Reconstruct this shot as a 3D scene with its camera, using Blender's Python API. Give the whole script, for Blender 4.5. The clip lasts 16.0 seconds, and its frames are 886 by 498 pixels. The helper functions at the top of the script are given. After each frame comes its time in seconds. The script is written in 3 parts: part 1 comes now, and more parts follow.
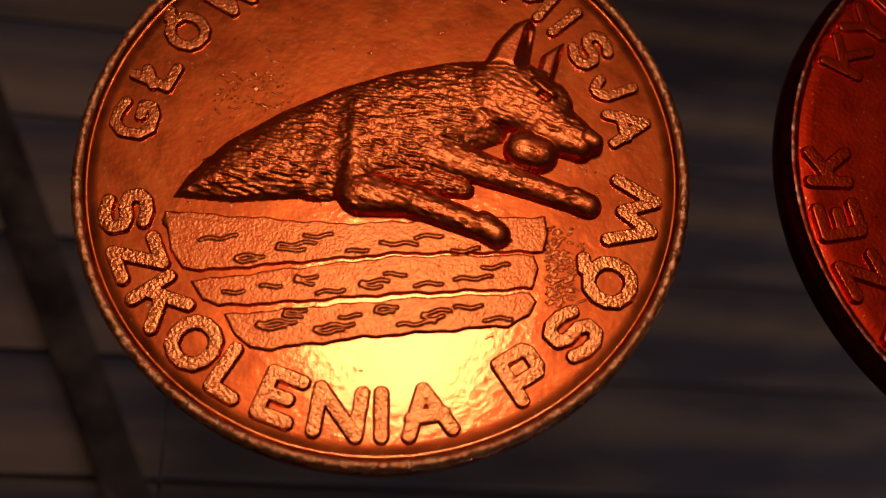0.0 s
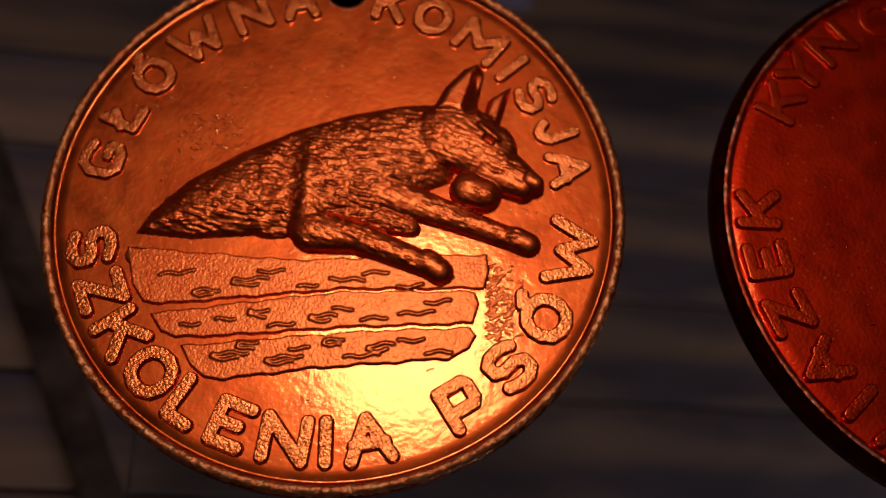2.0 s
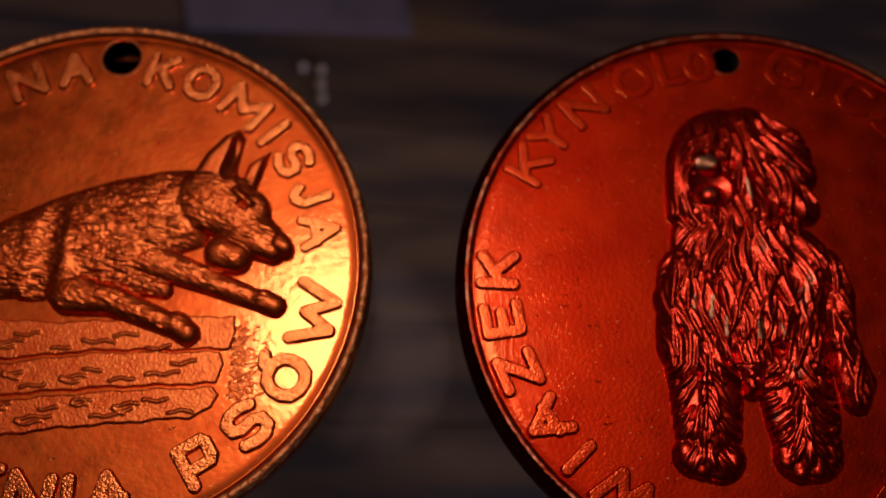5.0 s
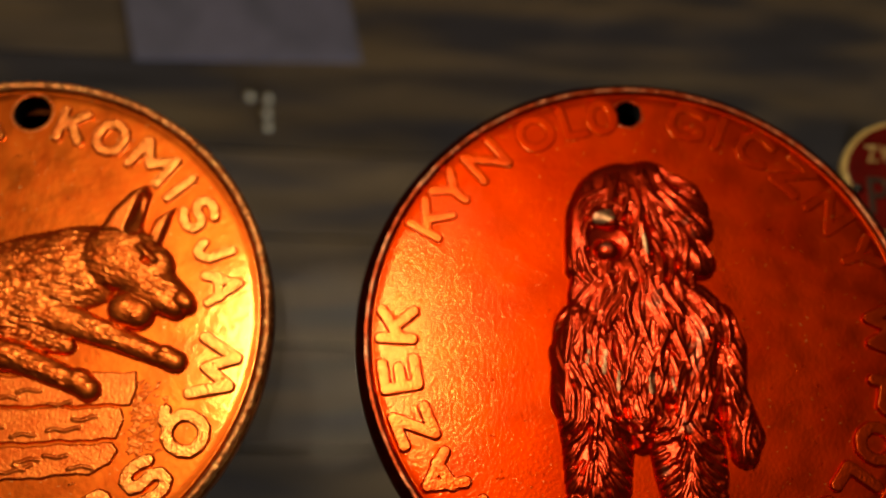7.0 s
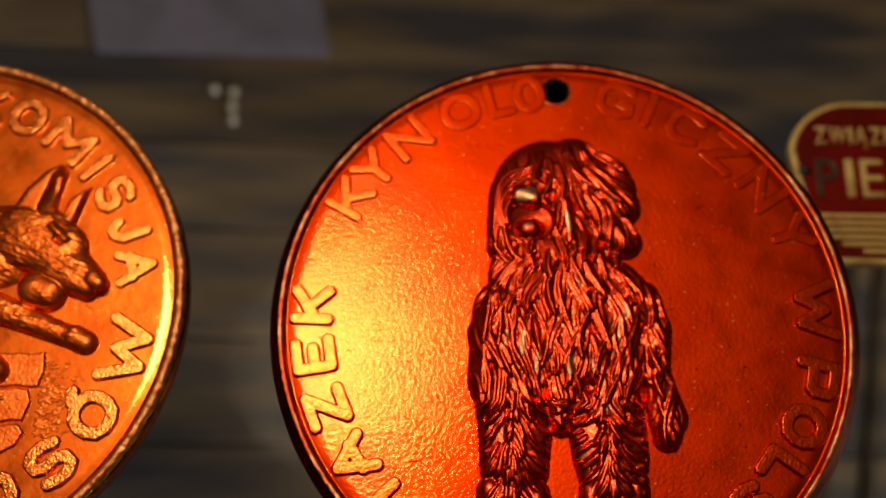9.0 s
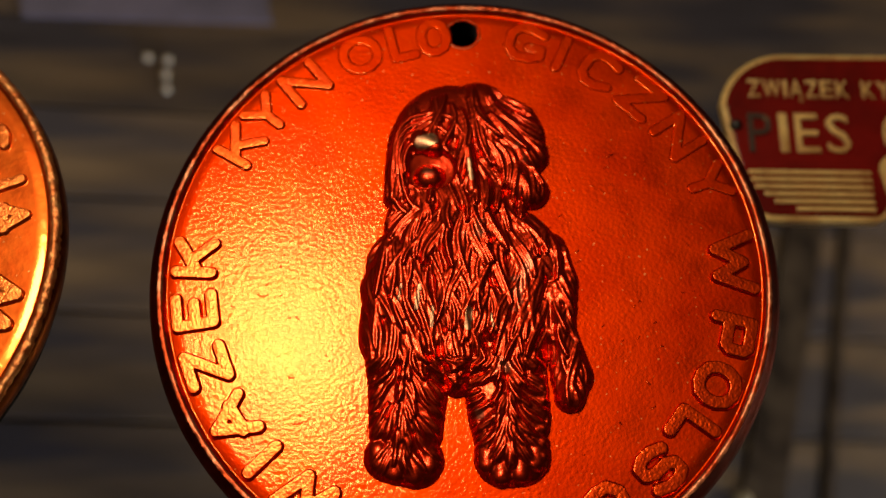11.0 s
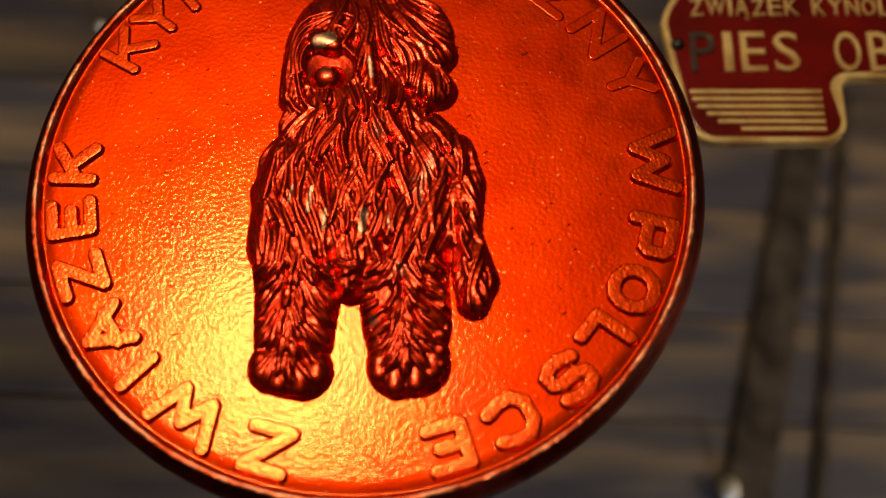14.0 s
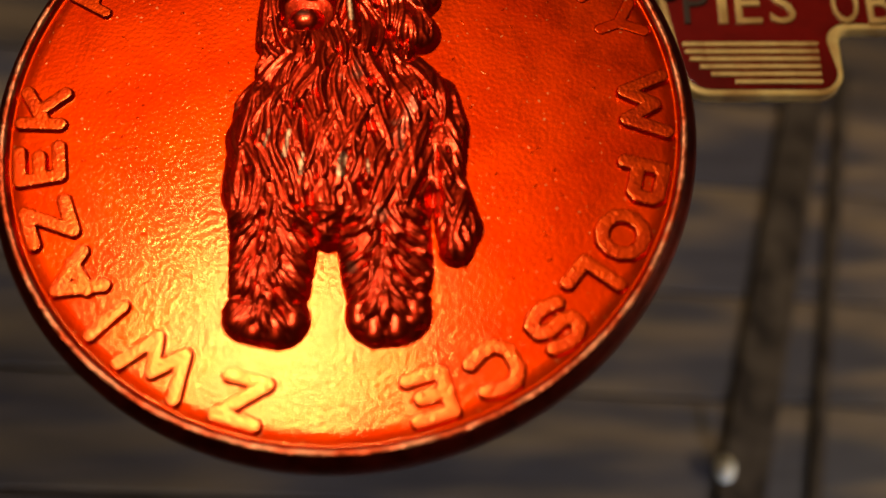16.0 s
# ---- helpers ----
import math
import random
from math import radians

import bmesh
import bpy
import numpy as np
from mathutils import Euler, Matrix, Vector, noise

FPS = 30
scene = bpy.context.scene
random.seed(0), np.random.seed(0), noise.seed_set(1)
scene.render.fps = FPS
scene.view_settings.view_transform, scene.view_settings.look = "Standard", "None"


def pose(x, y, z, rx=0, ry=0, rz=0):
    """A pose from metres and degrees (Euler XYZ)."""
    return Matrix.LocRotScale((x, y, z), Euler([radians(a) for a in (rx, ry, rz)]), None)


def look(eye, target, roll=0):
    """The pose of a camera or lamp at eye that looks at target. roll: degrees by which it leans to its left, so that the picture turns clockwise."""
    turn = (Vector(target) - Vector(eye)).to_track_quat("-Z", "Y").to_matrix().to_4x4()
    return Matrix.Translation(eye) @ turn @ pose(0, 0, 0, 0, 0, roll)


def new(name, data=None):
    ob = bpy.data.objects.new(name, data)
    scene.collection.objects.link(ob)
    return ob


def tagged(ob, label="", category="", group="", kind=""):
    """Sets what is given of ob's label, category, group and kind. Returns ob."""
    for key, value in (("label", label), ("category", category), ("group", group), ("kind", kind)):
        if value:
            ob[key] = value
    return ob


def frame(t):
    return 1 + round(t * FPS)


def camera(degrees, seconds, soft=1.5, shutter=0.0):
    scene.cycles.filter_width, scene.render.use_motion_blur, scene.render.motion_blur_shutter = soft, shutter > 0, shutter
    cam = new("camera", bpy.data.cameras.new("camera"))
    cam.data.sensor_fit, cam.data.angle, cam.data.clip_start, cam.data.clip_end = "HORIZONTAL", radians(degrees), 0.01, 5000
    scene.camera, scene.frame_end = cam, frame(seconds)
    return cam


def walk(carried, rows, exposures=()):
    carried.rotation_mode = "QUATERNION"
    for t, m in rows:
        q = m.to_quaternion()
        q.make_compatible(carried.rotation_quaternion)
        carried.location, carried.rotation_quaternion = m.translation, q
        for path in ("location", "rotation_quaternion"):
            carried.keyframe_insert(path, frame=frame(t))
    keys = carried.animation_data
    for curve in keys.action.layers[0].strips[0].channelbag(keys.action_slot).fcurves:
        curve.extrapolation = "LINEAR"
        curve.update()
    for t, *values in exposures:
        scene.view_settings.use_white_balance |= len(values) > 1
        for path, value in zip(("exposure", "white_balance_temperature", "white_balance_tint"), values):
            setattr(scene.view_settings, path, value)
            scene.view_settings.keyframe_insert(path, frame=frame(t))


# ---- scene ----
cam = camera(44.0, 16.0)
cam.data.dof.use_dof = True
cam.data.dof.focus_distance = 0.089
cam.data.dof.aperture_fstop = 21.0
PATH = [
    (0.0, 0.00281, -0.03845, 0.08125, 20.87, -1.79, 0.55),
    (0.5, 0.00272, -0.03969, 0.08183, 21.58, -2.01, 0.55),
    (1.0, 0.00402, -0.03924, 0.08348, 21.36, -1.58, 0.83),
    (1.5, 0.00607, -0.03851, 0.08528, 21.24, -1.23, 1.11),
    (2.0, 0.00864, -0.03796, 0.08693, 21.28, -1.09, 1.30),
    (2.5, 0.01341, -0.03733, 0.08840, 21.41, -0.35, 1.58),
    (3.0, 0.01903, -0.03695, 0.08939, 21.69, 0.42, 1.77),
    (3.5, 0.02352, -0.03595, 0.09092, 21.40, 0.52, 1.78),
    (4.0, 0.02682, -0.03511, 0.09208, 21.10, 0.20, 1.57),
    (4.5, 0.02919, -0.03429, 0.09292, 20.78, -0.55, 1.24),
    (7.0, 0.04018, -0.02842, 0.09761, 20.48, -0.83, 0.90),
    (7.5, 0.04231, -0.02887, 0.09749, 21.03, -0.57, 0.99),
    (8.0, 0.04391, -0.02846, 0.09718, 20.73, -0.53, 0.98),
    (8.5, 0.04666, -0.02923, 0.09589, 20.84, -0.13, 1.06),
    (9.0, 0.04975, -0.03014, 0.09433, 21.03, 0.25, 1.16),
    (11.5, 0.06038, -0.03221, 0.08507, 20.89, -0.18, 0.91),
    (12.0, 0.06304, -0.03341, 0.08326, 21.25, 0.55, 1.02),
    (12.5, 0.06560, -0.03518, 0.08103, 21.99, 1.33, 1.09),
    (13.0, 0.06655, -0.03661, 0.07928, 22.43, 1.22, 1.02),
    (13.5, 0.06731, -0.03762, 0.07779, 22.54, 1.12, 0.88),
    (14.0, 0.06804, -0.03859, 0.07649, 22.67, 1.17, 0.78),
    (14.5, 0.06841, -0.03947, 0.07527, 22.69, 1.03, 0.70),
    (15.0, 0.06878, -0.04024, 0.07410, 22.63, 1.03, 0.65),
    (15.5, 0.06904, -0.04055, 0.07323, 22.35, 1.08, 0.57),
    (16.0, 0.06915, -0.04082, 0.07232, 22.45, 1.11, 0.64),
]
walk(cam, [(t, pose(x, y, z, rx, ry, rz)) for t, x, y, z, rx, ry, rz in PATH],
     exposures=[(0.0, -0.78, 6300, 45), (2.0, -0.87, 6300, 48), (4.7, -0.88, 6500, 54), (7.0, 0.35, 7200, 5), (9.0, 0.4, 7100, 7), (12.0, 0.55, 7000, 18), (16.0, 0.78, 7000, 16)])

# ---- light ----
world = bpy.data.worlds.new("world")
world.use_nodes = True
world.node_tree.nodes["Background"].inputs[0].default_value = (0.25, 0.3, 0.4, 1)
world.node_tree.nodes["Background"].inputs[1].default_value = 0.2
scene.world = world


def area_lamp(name, place, target, size, watts, colour):
    data = bpy.data.lights.new(name, "AREA")
    data.shape, data.size, data.energy, data.color = "DISK", size, watts, colour
    ob = new(name, data)
    ob.matrix_world = look(place, target)
    return ob


area_lamp("bulb_light", (0.0, 0.078, 0.3), (0.03, 0.0, 0.0), 0.072, 0.32, (1.0, 0.79, 0.6))
# Warm fill added low in the east to brighten the board; no real lamp.
area_lamp("board_fill", (0.5, -0.06, -0.11), (0.1, 0.02, -0.11), 0.12, 0.6, (1.0, 0.84, 0.62))
# Bluish fill, likewise added, for the lower parts of the board.
area_lamp("cool_fill", (0.28, -0.38, -0.09), (-0.02, 0.0, -0.07), 0.06, 1.15, (0.52, 0.66, 1.0))


# ---- materials ----
def material(name, colour, rough=0.4, metal=0.0, grain=0.0, grain_scale=800.0, second=None, patch_scale=120.0, bump=0.0, bump_scale=1500.0, stretch=(1, 1, 1), vary=0.0, coat=0.0, patch_lo=0.4, patch_hi=0.65, rough_vary=0.0, gloss=0.0, gloss_colour=(1, 0.6, 0.2), gloss_rough=0.15, spec=0.5, speck=None, under_bump=1.0):
    m = bpy.data.materials.new(name)
    m.use_nodes = True
    t = m.node_tree
    p = t.nodes["Principled BSDF"]
    p.inputs["Roughness"].default_value, p.inputs["Metallic"].default_value = rough, metal
    p.inputs["Specular IOR Level"].default_value = spec
    p.inputs["Coat Weight"].default_value, p.inputs["Coat Roughness"].default_value = coat, 0.2
    co = t.nodes.new("ShaderNodeTexCoord")
    mp = t.nodes.new("ShaderNodeMapping")
    mp.inputs["Scale"].default_value = stretch
    t.links.new(co.outputs["Object"], mp.inputs["Vector"])

    def noise_node(scale, detail=4.0):
        n = t.nodes.new("ShaderNodeTexNoise")
        n.inputs["Scale"].default_value, n.inputs["Detail"].default_value = scale, detail
        t.links.new(mp.outputs["Vector"], n.inputs["Vector"])
        return n

    def mix(fac, a, b, kind="MIX"):
        n = t.nodes.new("ShaderNodeMix")
        n.data_type, n.blend_type = "RGBA", kind
        for key, v in ((0, fac), (6, a), (7, b)):
            if isinstance(v, (float, int)):
                n.inputs[key].default_value = v
            elif isinstance(v, tuple):
                n.inputs[key].default_value = (*v, 1)
            else:
                t.links.new(v, n.inputs[key])
        return n.outputs[2]

    def ramp(src, lo, hi):
        n = t.nodes.new("ShaderNodeMapRange")
        n.inputs["From Min"].default_value, n.inputs["From Max"].default_value = lo, hi
        t.links.new(src, n.inputs["Value"])
        return n.outputs[0]

    out = mix(0.0, colour, colour)
    if second:
        out = mix(ramp(noise_node(patch_scale).outputs[0], patch_lo, patch_hi), colour, second)
    if speck:
        out = mix(ramp(noise_node(2600, 1.0).outputs[0], 0.72, 0.76), out, speck)
    if grain:
        out = mix(grain, out, noise_node(grain_scale, 6.0).outputs[0], "OVERLAY")
    if vary:
        info = t.nodes.new("ShaderNodeObjectInfo")
        out = mix(vary, out, ramp(info.outputs["Random"], -0.6, 1.4), "OVERLAY")
    t.links.new(out, p.inputs["Base Color"])
    if rough_vary:
        n = t.nodes.new("ShaderNodeMapRange")
        n.inputs["From Min"].default_value, n.inputs["From Max"].default_value = 0.35, 0.65
        n.inputs["To Min"].default_value, n.inputs["To Max"].default_value = rough - rough_vary, rough + rough_vary
        t.links.new(noise_node(patch_scale * 2.2).outputs[0], n.inputs["Value"])
        t.links.new(n.outputs[0], p.inputs["Roughness"])
    if bump:
        b = t.nodes.new("ShaderNodeBump")
        b.inputs["Strength"].default_value, b.inputs["Distance"].default_value = 1.0, bump
        t.links.new(noise_node(bump_scale, 3.0).outputs[0], b.inputs["Height"])
        under = b
        if under_bump != 1.0:
            under = t.nodes.new("ShaderNodeBump")
            under.inputs["Strength"].default_value, under.inputs["Distance"].default_value = 1.0, bump * under_bump
            t.links.new(b.inputs["Height"].links[0].from_socket, under.inputs["Height"])
        t.links.new(under.outputs[0], p.inputs["Normal"])
    if gloss:
        g = t.nodes.new("ShaderNodeBsdfPrincipled")
        g.inputs["Base Color"].default_value = (*gloss_colour, 1)
        g.inputs["Metallic"].default_value, g.inputs["Roughness"].default_value = 1.0, gloss_rough
        if bump:
            t.links.new(b.outputs[0], g.inputs["Normal"])
        both = t.nodes.new("ShaderNodeMixShader")
        both.inputs[0].default_value = gloss
        t.links.new(p.outputs[0], both.inputs[1])
        t.links.new(g.outputs[0], both.inputs[2])
        t.links.new(both.outputs[0], t.nodes["Material Output"].inputs[0])
    return m


COPPER = material("copper", (0.97, 0.178, 0.019), 0.37, 1.0, grain=0.3, grain_scale=900, second=(0.76, 0.12, 0.013), patch_scale=170, bump=0.000018, bump_scale=1500, rough_vary=0.06, gloss=0.24, gloss_colour=(1.0, 0.45, 0.12), gloss_rough=0.1, speck=(1.0, 0.5, 0.15))
COPPER_RELIEF = material("copper_relief", (1.0, 0.2, 0.03), 0.46, 1.0, grain=0.4, grain_scale=2500, second=(0.85, 0.12, 0.015), patch_scale=700, bump=0.00003, bump_scale=3500, gloss=0.12, gloss_colour=(1.0, 0.5, 0.12), gloss_rough=0.25)
COPPER_LETTER = material("copper_letter", (1.0, 0.2, 0.035), 0.35, 1.0, grain=0.5, grain_scale=2800, second=(0.75, 0.15, 0.018), patch_scale=900, bump=0.00004, bump_scale=4500, gloss=0.25, gloss_colour=(1.0, 0.52, 0.13), gloss_rough=0.2)
RED_METAL = material("red_metal", (0.8, 0.044, 0.001), 0.41, 1.0, grain=0.15, grain_scale=900, second=(0.66, 0.029, 0.001), patch_scale=150, bump=0.000032, bump_scale=3000, under_bump=0.6, rough_vary=0.05, gloss=0.115, gloss_colour=(1.0, 0.38, 0.1), gloss_rough=0.1, speck=(1.0, 0.28, 0.08))
RED_RELIEF = material("red_relief", (0.78, 0.04, 0.008), 0.36, 0.97, grain=0.25, grain_scale=2500, second=(0.8, 0.2, 0.1), patch_scale=300, patch_lo=0.66, patch_hi=0.72, bump=0.000035, bump_scale=2600, gloss=0.14, gloss_colour=(1.0, 0.22, 0.1), gloss_rough=0.18)
RED_LETTER = material("red_letter", (0.8, 0.05, 0.001), 0.37, 1.0, grain=0.15, grain_scale=2500, second=(0.7, 0.035, 0.002), patch_scale=900, bump=0.00002, bump_scale=3500, gloss=0.16, gloss_colour=(1.0, 0.42, 0.1), gloss_rough=0.2)
RIM_COPPER = material("worn_copper_edge", (0.96, 0.42, 0.14), 0.5, 1.0, grain=0.6, grain_scale=1500, second=(0.7, 0.2, 0.05), patch_scale=900, bump=0.00014, bump_scale=1800)
RIM_RED = material("worn_red_edge", (0.5, 0.07, 0.02), 0.42, 1.0, grain=0.5, grain_scale=1500, second=(0.7, 0.26, 0.12), patch_scale=420, patch_lo=0.45, patch_hi=0.62, bump=0.00007, bump_scale=1500)
# Sides of the medals: face metals darkened, their shade painted into the colour.
SIDE_COPPER = material("shaded_copper_side", (0.42, 0.1, 0.018), 0.4, 1.0, grain=0.4, grain_scale=1200, second=(0.2, 0.045, 0.01), patch_scale=500, bump=0.00004, bump_scale=1500)
SIDE_RED = material("shaded_red_side", (0.13, 0.009, 0.002), 0.55, 1.0, grain=0.4, grain_scale=1200, second=(0.07, 0.005, 0.001), patch_scale=500, bump=0.00004, bump_scale=1500)
GOLD = material("gold", (1.0, 0.7, 0.24), 0.4, 0.1, grain=0.3, grain_scale=900, second=(0.6, 0.34, 0.1), patch_scale=250, bump=0.00003, bump_scale=900)
ENAMEL = material("red_enamel", (0.24, 0.008, 0.004), 0.25, 0.0, grain=0.25, grain_scale=600, second=(0.13, 0.006, 0.003), patch_scale=120, coat=0.3)
WORN_GOLD = material("tarnished_gold", (0.07, 0.04, 0.025), 0.55, 0.3, grain=0.4, grain_scale=900, second=(0.3, 0.2, 0.08), patch_scale=500, patch_lo=0.55, patch_hi=0.7)
BARE = material("bare_metal", (0.92, 0.5, 0.24), 0.42, 1.0, grain=0.4, grain_scale=2500, second=(0.6, 0.3, 0.16), patch_scale=900, bump=0.00003, bump_scale=2600)
HOLE_DARK = material("hole_dark", (0.12, 0.11, 0.1), 0.4, 1.0, grain=0.3, second=(0.05, 0.05, 0.05))
WOOD = material("dark_wood", (0.18, 0.118, 0.066), 0.6, 0.0, grain=0.5, grain_scale=300, second=(0.056, 0.047, 0.05), patch_scale=110, patch_lo=0.38, patch_hi=0.6, stretch=(0.13, 1, 1), bump=0.0001, bump_scale=200, vary=0.75, spec=0.2)
STRIP = material("brown_strip", (0.075, 0.053, 0.034), 0.9, 0.0, grain=0.4, grain_scale=700, second=(0.025, 0.017, 0.012), patch_scale=120, spec=0.05)
# Black that stands for shade, beneath the medals and on their hole walls.
SHADE_BLACK = material("shade_black", (0.012, 0.01, 0.01), 0.9, 0.0, grain=0.5, grain_scale=2500, second=(0.02, 0.016, 0.014), patch_scale=300, bump=0.0001, bump_scale=2500)
PAPER = material("grey_paper", (0.15, 0.13, 0.18), 0.7, 0.0, grain=0.2, grain_scale=300, second=(0.09, 0.082, 0.11), patch_scale=50)
PALE = material("pale_dot", (0.8, 0.68, 0.46), 0.3, 0.0, grain=0.1, second=(0.7, 0.62, 0.5))
# For the added enclosure; kept dark so that little light reflects off it.
PAINT = material("enclosure_brown", (0.06, 0.047, 0.035), 0.75, 0.0, grain=0.3, grain_scale=60, second=(0.04, 0.03, 0.022), patch_scale=25, stretch=(0.2, 1, 1))

GLASS = bpy.data.materials.new("clear_glass")
GLASS.use_nodes = True
gt = GLASS.node_tree
gt.nodes.clear()
g_out, g_mix, g_tr, g_gl, g_fr = (gt.nodes.new("ShaderNode" + k) for k in ("OutputMaterial", "MixShader", "BsdfTransparent", "BsdfGlossy", "Fresnel"))
g_tr.inputs[0].default_value = (0.97, 0.985, 0.98, 1)
g_gl.inputs["Roughness"].default_value = 0.05
g_fr.inputs[0].default_value = 1.04
gt.links.new(g_fr.outputs[0], g_mix.inputs[0])
gt.links.new(g_tr.outputs[0], g_mix.inputs[1])
gt.links.new(g_gl.outputs[0], g_mix.inputs[2])
gt.links.new(g_mix.outputs[0], g_out.inputs[0])


# ---- building helpers ----
def mesh_from(name, verts, faces, smooth=True):
    me = bpy.data.meshes.new(name)
    me.from_pydata([tuple(v) for v in verts], [], [tuple(f) for f in faces])
    me.update()
    if smooth:
        me.polygons.foreach_set("use_smooth", [True] * len(me.polygons))
    return me


def part(name, data, mat, parent=None, label="", m=None):
    """One mesh object, from a bmesh or a mesh, under a thing or a part."""
    if isinstance(data, bmesh.types.BMesh):
        me = bpy.data.meshes.new(name)
        data.to_mesh(me)
        data.free()
        data = me
    if not data.materials:
        data.materials.append(mat)
    ob = new(name, data)
    if m is not None:
        ob.matrix_basis = m
    ob.parent = parent
    if label:
        ob["label"] = label
    return ob


def block(sx, sy, sz, bevel=0.0):
    bm = bmesh.new()
    bmesh.ops.create_cube(bm, size=1.0, matrix=Matrix.Diagonal((sx, sy, sz, 1)))
    if bevel:
        bmesh.ops.bevel(bm, geom=bm.edges[:], offset=bevel, segments=2, affect="EDGES", profile=0.6)
    return bm


def lathe_with_hole(profile, hole, hole_r, turns=320, rough=0.0):
    """A disc turned from (radius, height) pairs, with a round hole through it."""
    nr = len(profile)
    ang = np.linspace(0, 2 * np.pi, turns, endpoint=False)
    verts = np.array([(r * math.cos(a), r * math.sin(a), z) for r, z in profile for a in ang])
    if rough:
        # dents and burrs of a worn edge, none on the first ring
        dent = np.random.default_rng(9).normal(0, rough, (nr, turns, 3))
        dent = (dent + np.roll(dent, 1, 1)) * np.minimum(np.arange(nr), 2)[:, None, None] / 2
        verts = verts + dent.reshape(-1, 3)
    off = verts[:, :2] - np.array(hole)
    dist = np.hypot(off[:, 0], off[:, 1])
    inside = dist < hole_r
    near = (dist < hole_r * 1.16) & (dist > hole_r * 0.72)
    scale = np.where(near, hole_r / np.maximum(dist, 1e-9), 1.0)
    verts[:, :2] = np.array(hole) + off * scale[:, None]
    gone = inside & ~near
    faces = []
    for i in range(nr - 1):
        for j in range(turns):
            k = (j + 1) % turns
            f = (i * turns + j, i * turns + k, (i + 1) * turns + k, (i + 1) * turns + j)
            if not any(gone[v] for v in f) and not all(near[v] for v in f):
                faces.append(f[::-1])
    return mesh_from("body", verts, faces)


def tube_wall(r, z0, z1, turns=48, lip=0.0):
    """The wall of a round hole, with a small rounded lip at both ends."""
    prof = [(r + lip, z1), (r + lip * 0.4, z1 - lip * 0.2), (r, z1 - lip), (r, z0)]
    verts = [(a * math.cos(2 * math.pi * j / turns), a * math.sin(2 * math.pi * j / turns), z) for a, z in prof for j in range(turns)]
    faces = [(i * turns + j, (i + 1) * turns + j, (i + 1) * turns + (j + 1) % turns, i * turns + (j + 1) % turns) for i in range(len(prof) - 1) for j in range(turns)]
    return mesh_from("hole_edge", verts, [f[::-1] for f in faces])


GLYPHS = {}


def glyph(char, height, width, depth, weight, bevel):
    """The mesh of one raised letter, centred, resting on z = 0."""
    key = (char, height, width, depth, weight, bevel)
    if key not in GLYPHS:
        cu = bpy.data.curves.new("letter", "FONT")
        cu.body, cu.size, cu.offset, cu.extrude, cu.resolution_u = char, 1.0, weight, 0.02, 3
        cu.bevel_depth, cu.bevel_resolution = bevel, 2
        ob = bpy.data.objects.new("letter", cu)
        scene.collection.objects.link(ob)
        bpy.context.view_layer.update()
        me = bpy.data.meshes.new_from_object(ob.evaluated_get(bpy.context.evaluated_depsgraph_get()))
        bpy.data.objects.remove(ob)
        co = np.array([v.co[:] for v in me.vertices])
        lo, hi = co.min(0), co.max(0)
        if char in "\u00d3":
            hi[1] = lo[1] + (hi[1] - lo[1]) * 0.8
        if char in "\u0104":
            lo[1] = lo[1] + (hi[1] - lo[1]) * 0.2
        size = np.maximum(hi - lo, 1e-6)
        co = (co - (lo + hi) / 2) / size
        rise = np.clip(co[:, 2] * 2, 0, 1)
        co[:, 2] = np.where(co[:, 2] > 0.001, 0.5 * rise**0.45, np.minimum(co[:, 2], 0))
        co = co * (width, height, depth * 2)
        me.vertices.foreach_set("co", co.astype(np.float32).ravel())
        me.update()
        me.polygons.foreach_set("use_smooth", [abs(f.normal.z) < 0.97 for f in me.polygons])
        me.update()
        me.name = "letter"
        GLYPHS[key] = me
    return GLYPHS[key]


STROKES = {
    "A": "00 48 80/13 73", "C": "87 58 28 06 02 20 50 81", "E": "80 00 08 88/04 64", "G": "87 58 28 06 02 20 60 81 83 53",
    "I": "40 48", "J": "88 82 71 50 30 11 02", "K": "00 08/88 03/35 80", "L": "08 00 80", "\u0141": "18 10 80/03 46", "M": "00 08 43 88 80",
    "N": "00 08 80 88", "O": "38 17 05 03 11 30 50 71 83 85 77 58 38", "P": "00 08 58 78 87 84 73 53 03", "S": "87 58 28 07 05 24 64 83 81 60 30 01",
    "W": "08 20 46 60 88", "Y": "08 44 88/44 40", "Z": "08 88 00 80"}


